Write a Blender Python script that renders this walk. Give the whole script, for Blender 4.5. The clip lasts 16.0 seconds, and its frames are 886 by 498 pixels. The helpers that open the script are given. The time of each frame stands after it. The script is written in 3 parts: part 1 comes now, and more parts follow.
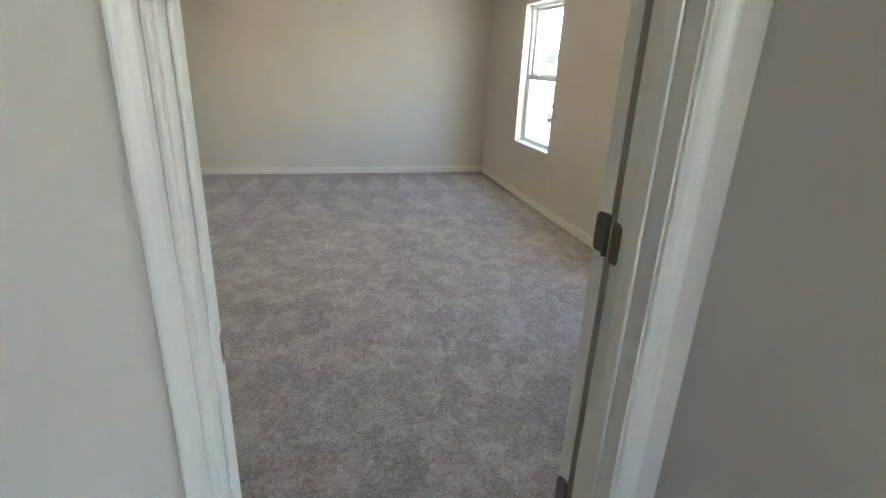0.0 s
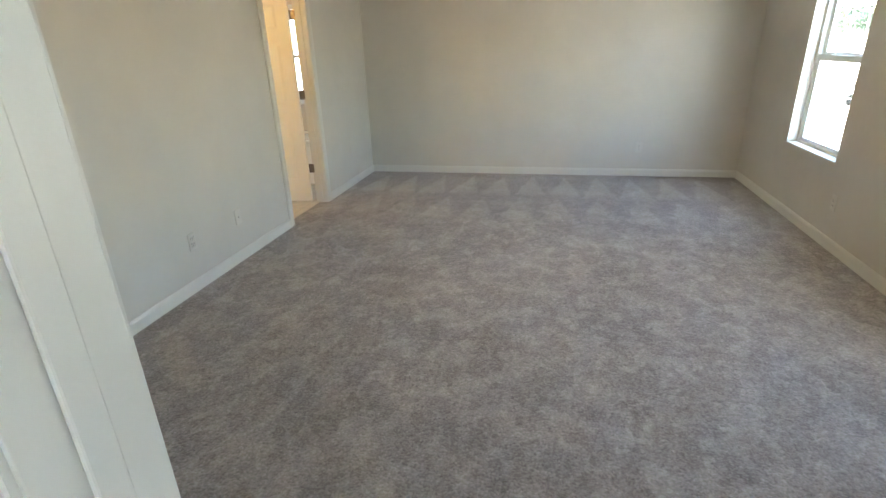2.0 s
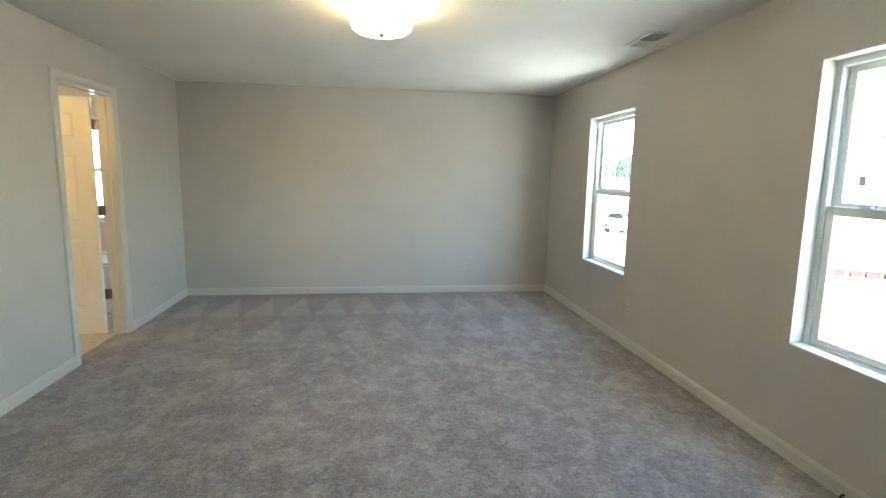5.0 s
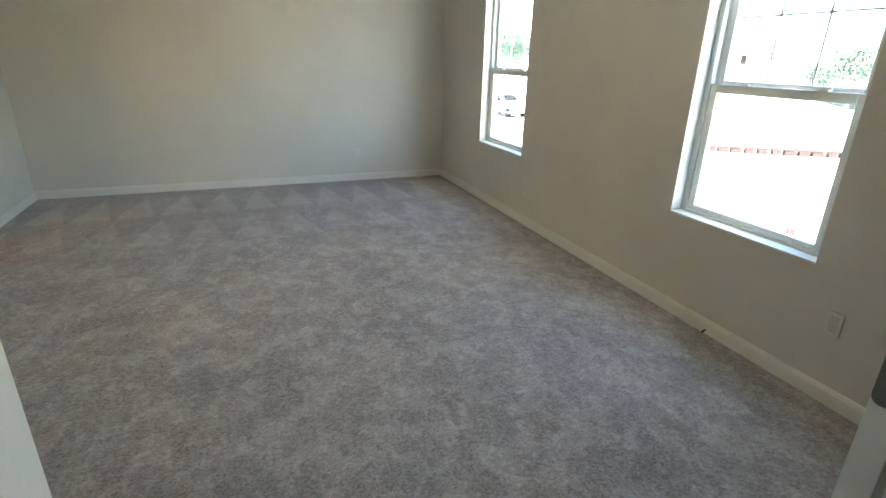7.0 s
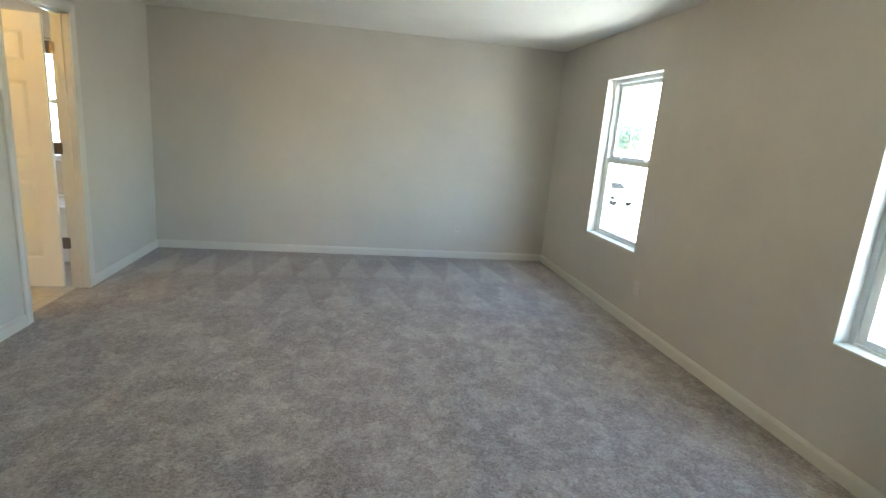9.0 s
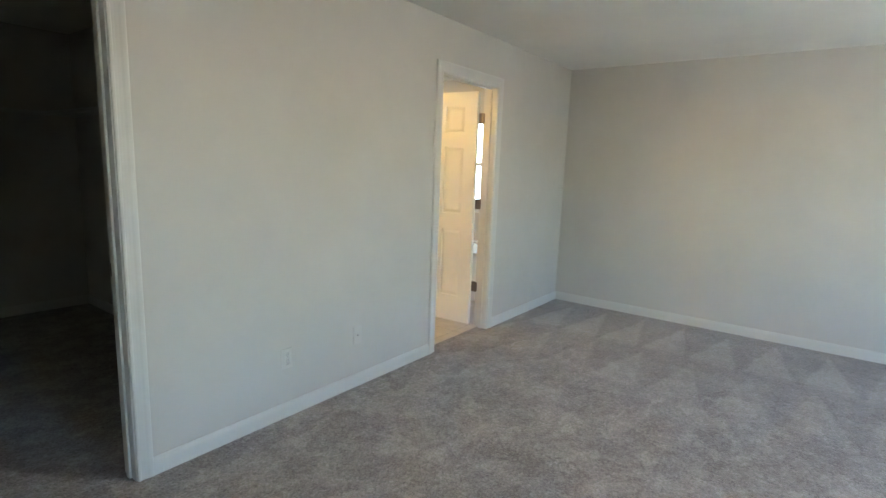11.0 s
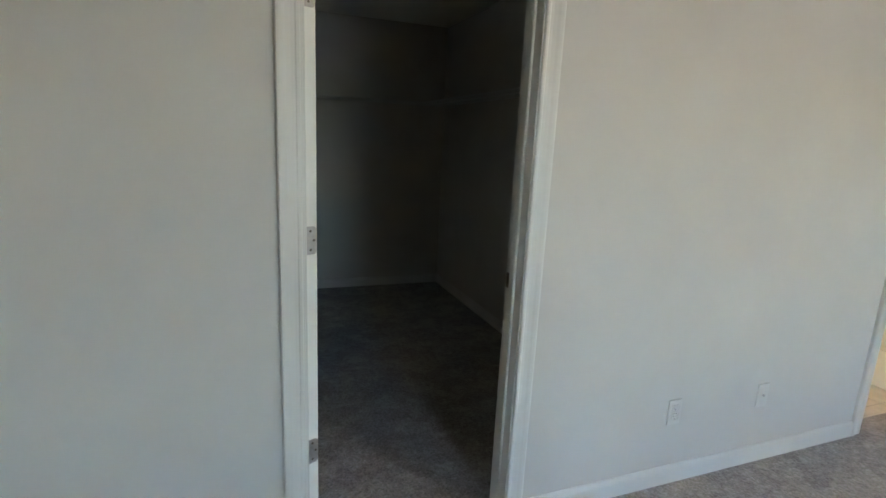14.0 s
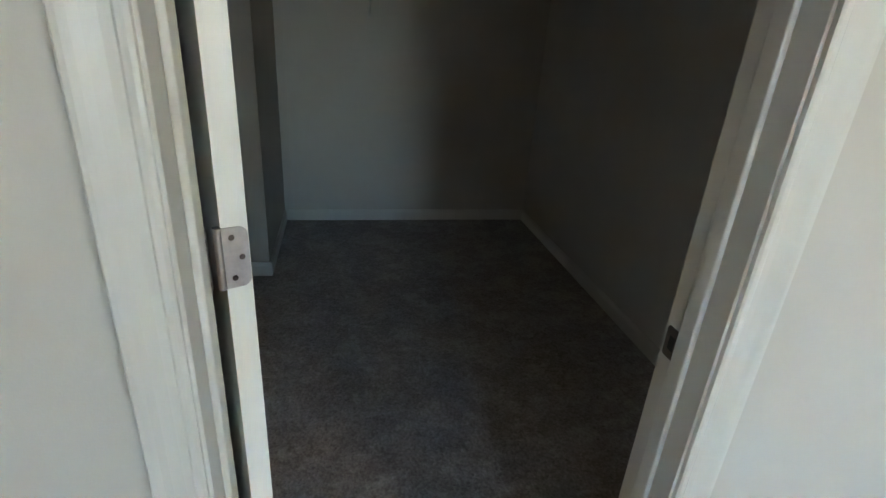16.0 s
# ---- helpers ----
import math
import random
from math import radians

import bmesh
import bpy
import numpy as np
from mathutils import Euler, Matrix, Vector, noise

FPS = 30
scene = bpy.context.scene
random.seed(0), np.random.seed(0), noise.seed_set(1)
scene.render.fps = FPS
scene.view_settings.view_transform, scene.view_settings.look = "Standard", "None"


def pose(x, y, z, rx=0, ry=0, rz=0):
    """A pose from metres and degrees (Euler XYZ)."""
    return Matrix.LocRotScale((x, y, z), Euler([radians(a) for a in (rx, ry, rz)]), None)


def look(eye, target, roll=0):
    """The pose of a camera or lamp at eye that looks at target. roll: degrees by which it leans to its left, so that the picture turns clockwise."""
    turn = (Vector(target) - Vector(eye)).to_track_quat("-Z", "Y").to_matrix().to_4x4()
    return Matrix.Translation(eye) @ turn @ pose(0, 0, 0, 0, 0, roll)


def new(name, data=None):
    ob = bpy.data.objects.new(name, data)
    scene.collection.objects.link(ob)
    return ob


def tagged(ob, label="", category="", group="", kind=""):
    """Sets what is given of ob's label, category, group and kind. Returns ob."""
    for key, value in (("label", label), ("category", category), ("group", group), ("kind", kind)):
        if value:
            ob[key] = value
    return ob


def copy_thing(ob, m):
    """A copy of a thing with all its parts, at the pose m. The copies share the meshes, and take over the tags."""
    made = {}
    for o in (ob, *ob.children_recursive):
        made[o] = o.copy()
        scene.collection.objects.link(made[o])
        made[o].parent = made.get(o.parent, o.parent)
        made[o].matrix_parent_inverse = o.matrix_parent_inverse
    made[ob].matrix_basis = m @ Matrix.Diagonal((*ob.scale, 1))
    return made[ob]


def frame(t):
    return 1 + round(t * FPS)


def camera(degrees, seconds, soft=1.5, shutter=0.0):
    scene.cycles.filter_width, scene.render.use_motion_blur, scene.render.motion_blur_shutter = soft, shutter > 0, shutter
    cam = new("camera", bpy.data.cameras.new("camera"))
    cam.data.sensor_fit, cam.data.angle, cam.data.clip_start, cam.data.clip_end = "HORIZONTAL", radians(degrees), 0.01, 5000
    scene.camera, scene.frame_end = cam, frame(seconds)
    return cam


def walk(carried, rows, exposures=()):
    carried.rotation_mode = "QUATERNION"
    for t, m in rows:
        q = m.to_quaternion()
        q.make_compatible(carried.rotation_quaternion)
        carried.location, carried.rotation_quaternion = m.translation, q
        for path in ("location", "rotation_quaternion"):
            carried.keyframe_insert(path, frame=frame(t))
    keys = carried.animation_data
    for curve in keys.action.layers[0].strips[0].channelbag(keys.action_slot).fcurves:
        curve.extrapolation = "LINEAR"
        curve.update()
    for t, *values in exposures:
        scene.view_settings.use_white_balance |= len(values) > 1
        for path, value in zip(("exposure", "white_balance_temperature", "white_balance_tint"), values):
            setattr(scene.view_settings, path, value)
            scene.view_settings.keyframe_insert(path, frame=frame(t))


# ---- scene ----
cam = camera(82.2, 16.0)
PATH = [
    (0, (0.135, 0.133, 1.431), (0.601, 1.950, 0.740), 2.5),
    (0.5, (0.192, 0.386, 1.439), (0.394, 2.246, 0.731), 1.4),
    (1, (0.279, 0.557, 1.448), (0.123, 2.418, 0.734), -0.2),
    (1.5, (0.359, 0.607, 1.456), (-0.039, 2.429, 0.735), -1.9),
    (2, (0.378, 0.626, 1.492), (-0.041, 2.436, 0.753), -2.0),
    (2.5, (0.373, 0.633, 1.481), (0.114, 2.510, 0.841), -0.3),
    (3, (0.323, 0.642, 1.481), (0.278, 2.596, 1.057), 1.3),
    (5.5, (0.190, 0.750, 1.441), (0.566, 2.693, 1.152), 0.4),
    (6, (0.125, 0.778, 1.433), (0.665, 2.653, 0.997), 0.4),
    (6.5, (0.055, 0.788, 1.442), (0.693, 2.589, 0.851), 0.9),
    (7, (0.043, 0.797, 1.437), (0.728, 2.537, 0.729), 1.4),
    (7.5, (0.035, 0.809, 1.441), (0.768, 2.526, 0.724), 2.1),
    (8, (0.050, 0.833, 1.430), (0.766, 2.598, 0.820), 3.2),
    (10.5, (0.251, 1.661, 1.446), (-0.545, 3.460, 1.086), 2.9),
    (11, (0.287, 1.721, 1.425), (-0.889, 3.305, 1.096), 2.1),
    (11.5, (0.236, 1.689, 1.434), (-1.189, 3.057, 1.117), 1.8),
    (12, (0.181, 1.634, 1.433), (-1.412, 2.801, 1.116), 1.5),
    (12.5, (0.145, 1.616, 1.436), (-1.565, 2.600, 1.106), 1.5),
    (13, (-0.001, 1.601, 1.414), (-1.774, 2.466, 1.083), 1.9),
    (13.5, (-0.253, 1.609, 1.433), (-2.047, 2.417, 1.073), 2.7),
    (14, (-0.508, 1.694, 1.423), (-2.327, 2.410, 1.001), 2.7),
    (14.5, (-0.758, 1.806, 1.434), (-2.597, 2.418, 0.943), 2.5),
    (15, (-1.052, 1.862, 1.429), (-2.879, 2.480, 0.899), 3.3),
    (15.5, (-1.282, 1.929, 1.428), (-3.108, 2.463, 0.811), 3.9),
    (16, (-1.428, 2.021, 1.400), (-3.223, 2.409, 0.608), 4.1),
]
walk(cam, [(t, look(e, a, r)) for t, e, a, r in PATH], exposures=[(0.0, 4.86, 6800, 6), (0.5, 4.92, 6950, 8), (1.0, 4.92, 6950, 8), (2.0, 4.96, 6820, 6), (3.0, 4.98, 6650, 4), (5.5, 4.76, 6500, 1), (7.0, 4.7, 6600, 2), (8.0, 4.75, 6560, 2), (10.5, 4.88, 6150, 3), (11.0, 4.94, 6100, 4), (12.0, 5.05, 6020, 5), (14.5, 5.08, 6000, 7), (15.5, 5.28, 6040, 7), (16.0, 5.46, 6030, 7)])

# ---- world, sun, exposure ----
SUN_AZ, SUN_EL = 184.0, 58.0        # degrees: the sun stands along the window wall, a little behind it
world = bpy.data.worlds.new("sky")
scene.world = world
world.use_nodes = True
wn = world.node_tree.nodes
sky = wn.new("ShaderNodeTexSky")
sky.sky_type, sky.sun_disc = "NISHITA", False
sky.sun_elevation, sky.sun_rotation = radians(SUN_EL), radians(SUN_AZ)
wn["Background"].inputs[1].default_value = 0.15
world.node_tree.links.new(sky.outputs[0], wn["Background"].inputs[0])
sun = new("sun", bpy.data.lights.new("sun", "SUN"))
sun.data.energy, sun.data.angle, sun.data.color = 2.8, radians(0.5), (1.0, 0.95, 0.88)
_a, _e = radians(SUN_AZ), radians(SUN_EL)
sun.matrix_world = look((math.sin(_a) * math.cos(_e) * 50, math.cos(_a) * math.cos(_e) * 50, math.sin(_e) * 50), (0, 0, 0))


# ---- materials ----
def material(name, rough=0.6, metal=0.0):
    m = bpy.data.materials.new(name)
    m.use_nodes = True
    b = m.node_tree.nodes["Principled BSDF"]
    b.inputs["Roughness"].default_value, b.inputs["Metallic"].default_value = rough, metal
    return m, m.node_tree.nodes, m.node_tree.links, b


def math_node(n, l, op, a, b=None, c=None, clamp=False):
    q = n.new("ShaderNodeMath")
    q.operation, q.use_clamp = op, clamp
    for i, v in enumerate((a, b, c)):
        if v is None:
            continue
        if isinstance(v, (int, float)):
            q.inputs[i].default_value = v
        else:
            l.new(v, q.inputs[i])
    return q.outputs[0]


def noise_tex(n, l, scale, detail=3.0, rough=0.55, vector=None):
    q = n.new("ShaderNodeTexNoise")
    q.inputs["Scale"].default_value, q.inputs["Detail"].default_value, q.inputs["Roughness"].default_value = scale, detail, rough
    if vector is not None:
        l.new(vector, q.inputs["Vector"])
    return q.outputs[0]


def ramp(n, l, fac, stops):
    q = n.new("ShaderNodeValToRGB")
    els = q.color_ramp.elements
    while len(els) < len(stops):
        els.new(0.5)
    for e, (p, c) in zip(els, stops):
        e.position, e.color = p, (*c, 1.0)
    l.new(fac, q.inputs[0])
    return q.outputs[0]


def mix_color(n, l, fac, a, b, blend="MIX"):
    q = n.new("ShaderNodeMix")
    q.data_type, q.blend_type = "RGBA", blend
    for sock, v in ((q.inputs[0], fac), (q.inputs[6], a), (q.inputs[7], b)):
        if isinstance(v, (int, float)):
            sock.default_value = v
        elif isinstance(v, tuple):
            sock.default_value = (*v, 1.0)
        else:
            l.new(v, sock)
    return q.outputs[2]


def bump(n, l, b, height, strength, distance):
    q = n.new("ShaderNodeBump")
    q.inputs["Strength"].default_value, q.inputs["Distance"].default_value = strength, distance
    l.new(height, q.inputs["Height"])
    l.new(q.outputs[0], b.inputs["Normal"])


def world_pos(n):
    return n.new("ShaderNodeNewGeometry").outputs["Position"]


def paint(name, color, rough, orange_peel=0.25, uneven=0.05):
    """Rolled or brushed paint: faint blotches, roller stipple."""
    m, n, l, b = material(name, rough)
    pos = world_pos(n)
    big = noise_tex(n, l, 1.3, 4.0, 0.6, pos)
    fine = noise_tex(n, l, 260.0, 2.0, 0.5, pos)
    dark = tuple(c * (1 - 2.2 * uneven) for c in color)
    light = tuple(min(0.95, c * (1 + uneven)) for c in color)
    l.new(ramp(n, l, big, [(0.3, dark), (0.7, light)]), b.inputs["Base Color"])
    scuff = noise_tex(n, l, 14.0, 3.0, 0.6, pos)
    l.new(ramp(n, l, scuff, [(0.3, (rough - 0.06,) * 3), (0.75, (min(1.0, rough + 0.08),) * 3)]), b.inputs["Roughness"])
    bump(n, l, b, fine, orange_peel, 0.0012)
    return m


def carpet_material():
    """Cut-pile carpet, taupe; the shading of brushed patches and of vacuum cleaner fans along the far wall is put into
    the colour.
    """
    m, n, l, b = material("carpet", 0.95)
    pos = world_pos(n)
    sep = n.new("ShaderNodeSeparateXYZ")
    l.new(pos, sep.inputs[0])

    def stretched(turn, sx, sy, scale, detail, rough, distortion):
        mapping = n.new("ShaderNodeMapping")
        mapping.inputs["Rotation"].default_value = (0, 0, radians(turn))
        mapping.inputs["Scale"].default_value = (sx, sy, 1.0)
        l.new(pos, mapping.inputs[0])
        q = n.new("ShaderNodeTexNoise")
        q.inputs["Scale"].default_value, q.inputs["Detail"].default_value, q.inputs["Roughness"].default_value = scale, detail, rough
        q.inputs["Distortion"].default_value = distortion
        l.new(mapping.outputs[0], q.inputs["Vector"])
        return q.outputs[0]
    # pile brushed one way and the other, its shading put into the colour: patches with one hard edge, finer strokes
    # inside them
    patch = stretched(20, 1.15, 0.95, 5.2, 4.0, 0.58, 0.35)
    stroke = stretched(-24, 1.3, 0.9, 12.0, 4.0, 0.64, 0.5)
    blotch = noise_tex(n, l, 1.9, 2.0, 0.5, pos)
    small = noise_tex(n, l, 38.0, 3.0, 0.62, pos)
    ragged = math_node(n, l, "MULTIPLY", math_node(n, l, "SUBTRACT", small, 0.5), 0.22)
    brushed = math_node(n, l, "MULTIPLY_ADD", math_node(n, l, "ADD", patch, ragged), 11.0, -5.2, clamp=True)
    stroked = math_node(n, l, "MULTIPLY_ADD", math_node(n, l, "ADD", stroke, ragged), 9.0, -4.25, clamp=True)
    tuft = n.new("ShaderNodeTexVoronoi")
    tuft.inputs["Scale"].default_value = 85.0
    l.new(pos, tuft.inputs["Vector"])
    twist = noise_tex(n, l, 95.0, 4.0, 0.75, pos)
    cell = n.new("ShaderNodeSeparateColor")
    l.new(tuft.outputs["Color"], cell.inputs[0])
    grain = math_node(n, l, "ADD", math_node(n, l, "MULTIPLY", math_node(n, l, "SUBTRACT", twist, 0.5), 0.98), math_node(n, l, "MULTIPLY", math_node(n, l, "SUBTRACT", cell.outputs[0], 0.5), 0.16))
    # fans left by a vacuum cleaner, their pile shading put into the colour: rows of brushed triangles, tips towards the
    # end wall
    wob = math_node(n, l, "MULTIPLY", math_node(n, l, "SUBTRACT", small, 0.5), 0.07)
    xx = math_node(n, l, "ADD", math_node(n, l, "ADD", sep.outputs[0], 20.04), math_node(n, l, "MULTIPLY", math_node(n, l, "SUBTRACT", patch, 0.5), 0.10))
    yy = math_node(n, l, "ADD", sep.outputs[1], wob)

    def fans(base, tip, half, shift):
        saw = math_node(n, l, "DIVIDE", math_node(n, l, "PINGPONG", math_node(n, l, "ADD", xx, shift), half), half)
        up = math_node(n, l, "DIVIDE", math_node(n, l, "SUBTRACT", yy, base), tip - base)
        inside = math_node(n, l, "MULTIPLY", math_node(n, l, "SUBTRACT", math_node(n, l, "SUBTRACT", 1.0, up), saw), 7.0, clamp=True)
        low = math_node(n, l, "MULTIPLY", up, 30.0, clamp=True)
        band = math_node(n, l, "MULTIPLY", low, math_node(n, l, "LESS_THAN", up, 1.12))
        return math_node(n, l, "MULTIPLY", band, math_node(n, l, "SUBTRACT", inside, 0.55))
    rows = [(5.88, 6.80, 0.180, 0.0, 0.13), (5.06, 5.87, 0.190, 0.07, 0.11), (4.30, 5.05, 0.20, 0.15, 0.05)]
    fan_shade = None
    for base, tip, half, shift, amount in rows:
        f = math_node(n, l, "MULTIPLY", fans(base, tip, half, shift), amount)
        fan_shade = f if fan_shade is None else math_node(n, l, "ADD", fan_shade, f)
    fan_shade = math_node(n, l, "MULTIPLY", fan_shade, math_node(n, l, "GREATER_THAN", sep.outputs[0], -2.05))
    # the vacuumed end of the room is the evenest
    damp = math_node(n, l, "SUBTRACT", 1.0, math_node(n, l, "MULTIPLY", math_node(n, l, "MULTIPLY_ADD", sep.outputs[1], 0.7, -3.2, clamp=True), 0.62))
    pile = math_node(n, l, "ADD", math_node(n, l, "MULTIPLY", math_node(n, l, "SUBTRACT", brushed, 0.5), 0.120), math_node(n, l, "MULTIPLY", math_node(n, l, "SUBTRACT", stroked, 0.5), 0.100))
    pile = math_node(n, l, "MULTIPLY_ADD", pile, damp, 0.505)
    tone = math_node(n, l, "ADD", pile, math_node(n, l, "MULTIPLY", math_node(n, l, "SUBTRACT", blotch, 0.5), 0.30))
    tone = math_node(n, l, "ADD", tone, math_node(n, l, "MULTIPLY", math_node(n, l, "SUBTRACT", small, 0.5), 0.22))
    tone = math_node(n, l, "ADD", tone, fan_shade)
    tone = math_node(n, l, "ADD", tone, grain)
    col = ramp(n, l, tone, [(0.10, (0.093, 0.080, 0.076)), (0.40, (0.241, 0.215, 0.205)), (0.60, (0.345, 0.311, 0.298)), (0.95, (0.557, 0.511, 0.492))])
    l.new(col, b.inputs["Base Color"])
    b.inputs["Specular IOR Level"].default_value = 0.1
    b.inputs["Sheen Weight"].default_value, b.inputs["Sheen Roughness"].default_value = 0.25, 0.5
    h = math_node(n, l, "ADD", math_node(n, l, "MULTIPLY", tuft.outputs["Distance"], -0.8), math_node(n, l, "MULTIPLY", twist, 0.9))
    bump(n, l, b, h, 0.8, 0.005)
    return m


def plain(name, color, rough, metal=0.0, uneven=0.08, scale=30.0):
    m, n, l, b = material(name, rough, metal)
    t = noise_tex(n, l, scale, 4.0, 0.6, world_pos(n))
    l.new(ramp(n, l, t, [(0.3, tuple(c * (1 - uneven) for c in color)), (0.7, tuple(min(1, c * (1 + uneven)) for c in color))]), b.inputs["Base Color"])
    r = ramp(n, l, t, [(0.3, (max(0.02, rough - 0.07),) * 3), (0.7, (min(1.0, rough + 0.07),) * 3)])
    l.new(r, b.inputs["Roughness"])
    return m


def glass_material():
    m, n, l, b = material("window_glass", 0.02)
    out = n["Material Output"]
    clear, gloss, edge, mixer = n.new("ShaderNodeBsdfTransparent"), n.new("ShaderNodeBsdfGlossy"), n.new("ShaderNodeLayerWeight"), n.new("ShaderNodeMixShader")
    clear.inputs[0].default_value = (0.93, 0.96, 0.95, 1)
    gloss.inputs["Roughness"].default_value = 0.02
    edge.inputs[0].default_value = 0.5
    shine = math_node(n, l, "ADD", math_node(n, l, "MULTIPLY", math_node(n, l, "POWER", edge.outputs["Facing"], 5.0), 0.6), 0.03)
    l.new(shine, mixer.inputs[0])
    l.new(clear.outputs[0], mixer.inputs[1])
    l.new(gloss.outputs[0], mixer.inputs[2])
    l.new(mixer.outputs[0], out.inputs[0])
    return m


def glow(name, color, strength, base=(0.8, 0.78, 0.72)):
    m, n, l, b = material(name, 0.35)
    b.inputs["Base Color"].default_value = (*base, 1)
    b.inputs["Emission Color"].default_value = (*color, 1)
    b.inputs["Emission Strength"].default_value = strength
    return m


WALL = paint("wall_paint", (0.531, 0.504, 0.462), 0.62, 0.25, 0.03)
CEIL = paint("ceiling_paint", (0.78, 0.76, 0.71), 0.9, 0.5, 0.025)
TRIM = paint("trim_paint", (0.598, 0.583, 0.546), 0.34, 0.08, 0.02)
DOOR = paint("door_paint", (0.77, 0.75, 0.70), 0.38, 0.12, 0.02)
VINYL = plain("window_vinyl", (0.66, 0.69, 0.69), 0.35, 0, 0.03)
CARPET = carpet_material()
NICKEL = plain("satin_nickel", (0.46, 0.43, 0.41), 0.36, 1.0, 0.10, 90.0)
BRONZE = plain("dark_bronze", (0.17, 0.145, 0.13), 0.42, 1.0, 0.15, 90.0)
PLASTIC = plain("outlet_plastic", (0.550, 0.525, 0.482), 0.35, 0, 0.02)
SLOT_SHADE = plain("outlet_slot_shade", (0.22, 0.21, 0.20), 0.6)
# black of the cable, and of the shade put into vent and latch hole
DARK = plain("black_shade_and_cable", (0.03, 0.03, 0.03), 0.6)
GLASS = glass_material()
WIRE = plain("white_wire", (0.55, 0.55, 0.53), 0.4, 0, 0.03)
VENT = plain("vent_enamel", (0.74, 0.72, 0.67), 0.45, 0, 0.04)
LAMP_GLASS = glow("lamp_glass", (1.0, 0.74, 0.38), 1.15)


# ---- building helpers ----
def box(bm, x0, x1, y0, y1, z0, z1, bevel=0.0):
    m = Matrix.LocRotScale(((x0 + x1) / 2, (y0 + y1) / 2, (z0 + z1) / 2), None, (abs(x1 - x0), abs(y1 - y0), abs(z1 - z0)))
    v = bmesh.ops.create_cube(bm, size=1.0, matrix=m)["verts"]
    if bevel:
        edges = {e for q in v for e in q.link_edges}
        bmesh.ops.bevel(bm, geom=list(edges), offset=bevel, segments=2, affect="EDGES", profile=0.5)
    return bm


def boxes(*dims, bevel=0.0):
    bm = bmesh.new()
    for d in dims:
        box(bm, *d, bevel=bevel)
    return bm


def sweep(bm, profile, a, b, u, v, cut_a=0.0, cut_b=0.0):
    """Push a profile of (u, v) pairs from a to b. cut: how far an end runs on per unit of u (mitres)."""
    a, b, u, v = Vector(a), Vector(b), Vector(u), Vector(v)
    d = (b - a).normalized()
    ring = [[bm.verts.new(p + u * s + v * t + d * s * c) for s, t in profile] for p, c in ((a, cut_a), (b, cut_b))]
    k = len(profile)
    for i in range(k):
        j = (i + 1) % k
        bm.faces.new((ring[0][i], ring[0][j], ring[1][j], ring[1][i]))
    bm.faces.new(ring[0][::-1])
    bm.faces.new(ring[1])
    return bm


def tube(bm, points, r, sides=8):
    rings = []
    for i, p in enumerate(points):
        p = Vector(p)
        d = (Vector(points[min(i + 1, len(points) - 1)]) - Vector(points[max(i - 1, 0)])).normalized()
        e = d.orthogonal().normalized()
        f = d.cross(e)
        rings.append([bm.verts.new(p + e * r * math.cos(2 * math.pi * k / sides) + f * r * math.sin(2 * math.pi * k / sides)) for k in range(sides)])
    for r0, r1 in zip(rings, rings[1:]):
        for k in range(sides):
            bm.faces.new((r0[k], r0[(k + 1) % sides], r1[(k + 1) % sides], r1[k]))
    bm.faces.new(rings[0][::-1])
    bm.faces.new(rings[-1])
    return bm


def lathe(bm, profile, centre, sides=48):
    """Turn (radius, z) pairs round the upright axis through centre."""
    cx, cy, cz = centre
    rings = [[bm.verts.new((cx + r * math.cos(2 * math.pi * k / sides), cy + r * math.sin(2 * math.pi * k / sides), cz + z)) for k in range(sides)] for r, z in profile]
    for r0, r1 in zip(rings, rings[1:]):
        for k in range(sides):
            bm.faces.new((r0[k], r0[(k + 1) % sides], r1[(k + 1) % sides], r1[k]))
    for ring in (rings[0], rings[-1]):
        bm.faces.new(ring)
    return bm


def part(name, bm, mat, parent=None, label="", smooth=False, local=False):
    bmesh.ops.recalc_face_normals(bm, faces=bm.faces[:])
    me = bpy.data.meshes.new(name)
    bm.to_mesh(me)
    bm.free()
    me.materials.append(mat)
    if smooth:
        for f in me.polygons:
            f.use_smooth = True
        me.set_sharp_from_angle(angle=radians(40))
    ob = new(name, me)
    if parent is not None:
        ob.parent = parent
        if not local:
            ob.matrix_parent_inverse = parent.matrix_world.inverted()
    if label:
        ob["label"] = label
    return ob


def thing(name, base, label, category, group="", kind="", turn=0.0):
    ob = new(name)
    ob.empty_display_size = 0.1
    ob.location, ob.rotation_euler = base, (0, 0, radians(turn))
    bpy.context.view_layer.update()
    return tagged(ob, label, category, group, kind)


def structure(name, bm, mat, label, category):
    return tagged(part(name, bm, mat), label, category, kind="structure")


def holed(axis, lo, hi, a0, a1, z0, z1, holes):
    """A wall between lo and hi on axis, from a0 to a1 along the other axis, with holes (a, b, bottom, top)."""
    bm = bmesh.new()

    def put(p, q, r, s):
        if q - p > 1e-4 and s - r > 1e-4:
            box(bm, lo, hi, p, q, r, s) if axis == "x" else box(bm, p, q, lo, hi, r, s)
    at = a0
    for a, b, bottom, top in sorted(holes):
        put(at, a, z0, z1)
        put(a, b, z0, bottom)
        put(a, b, top, z1)
        at = b
    put(at, a1, z0, z1)
    return bm


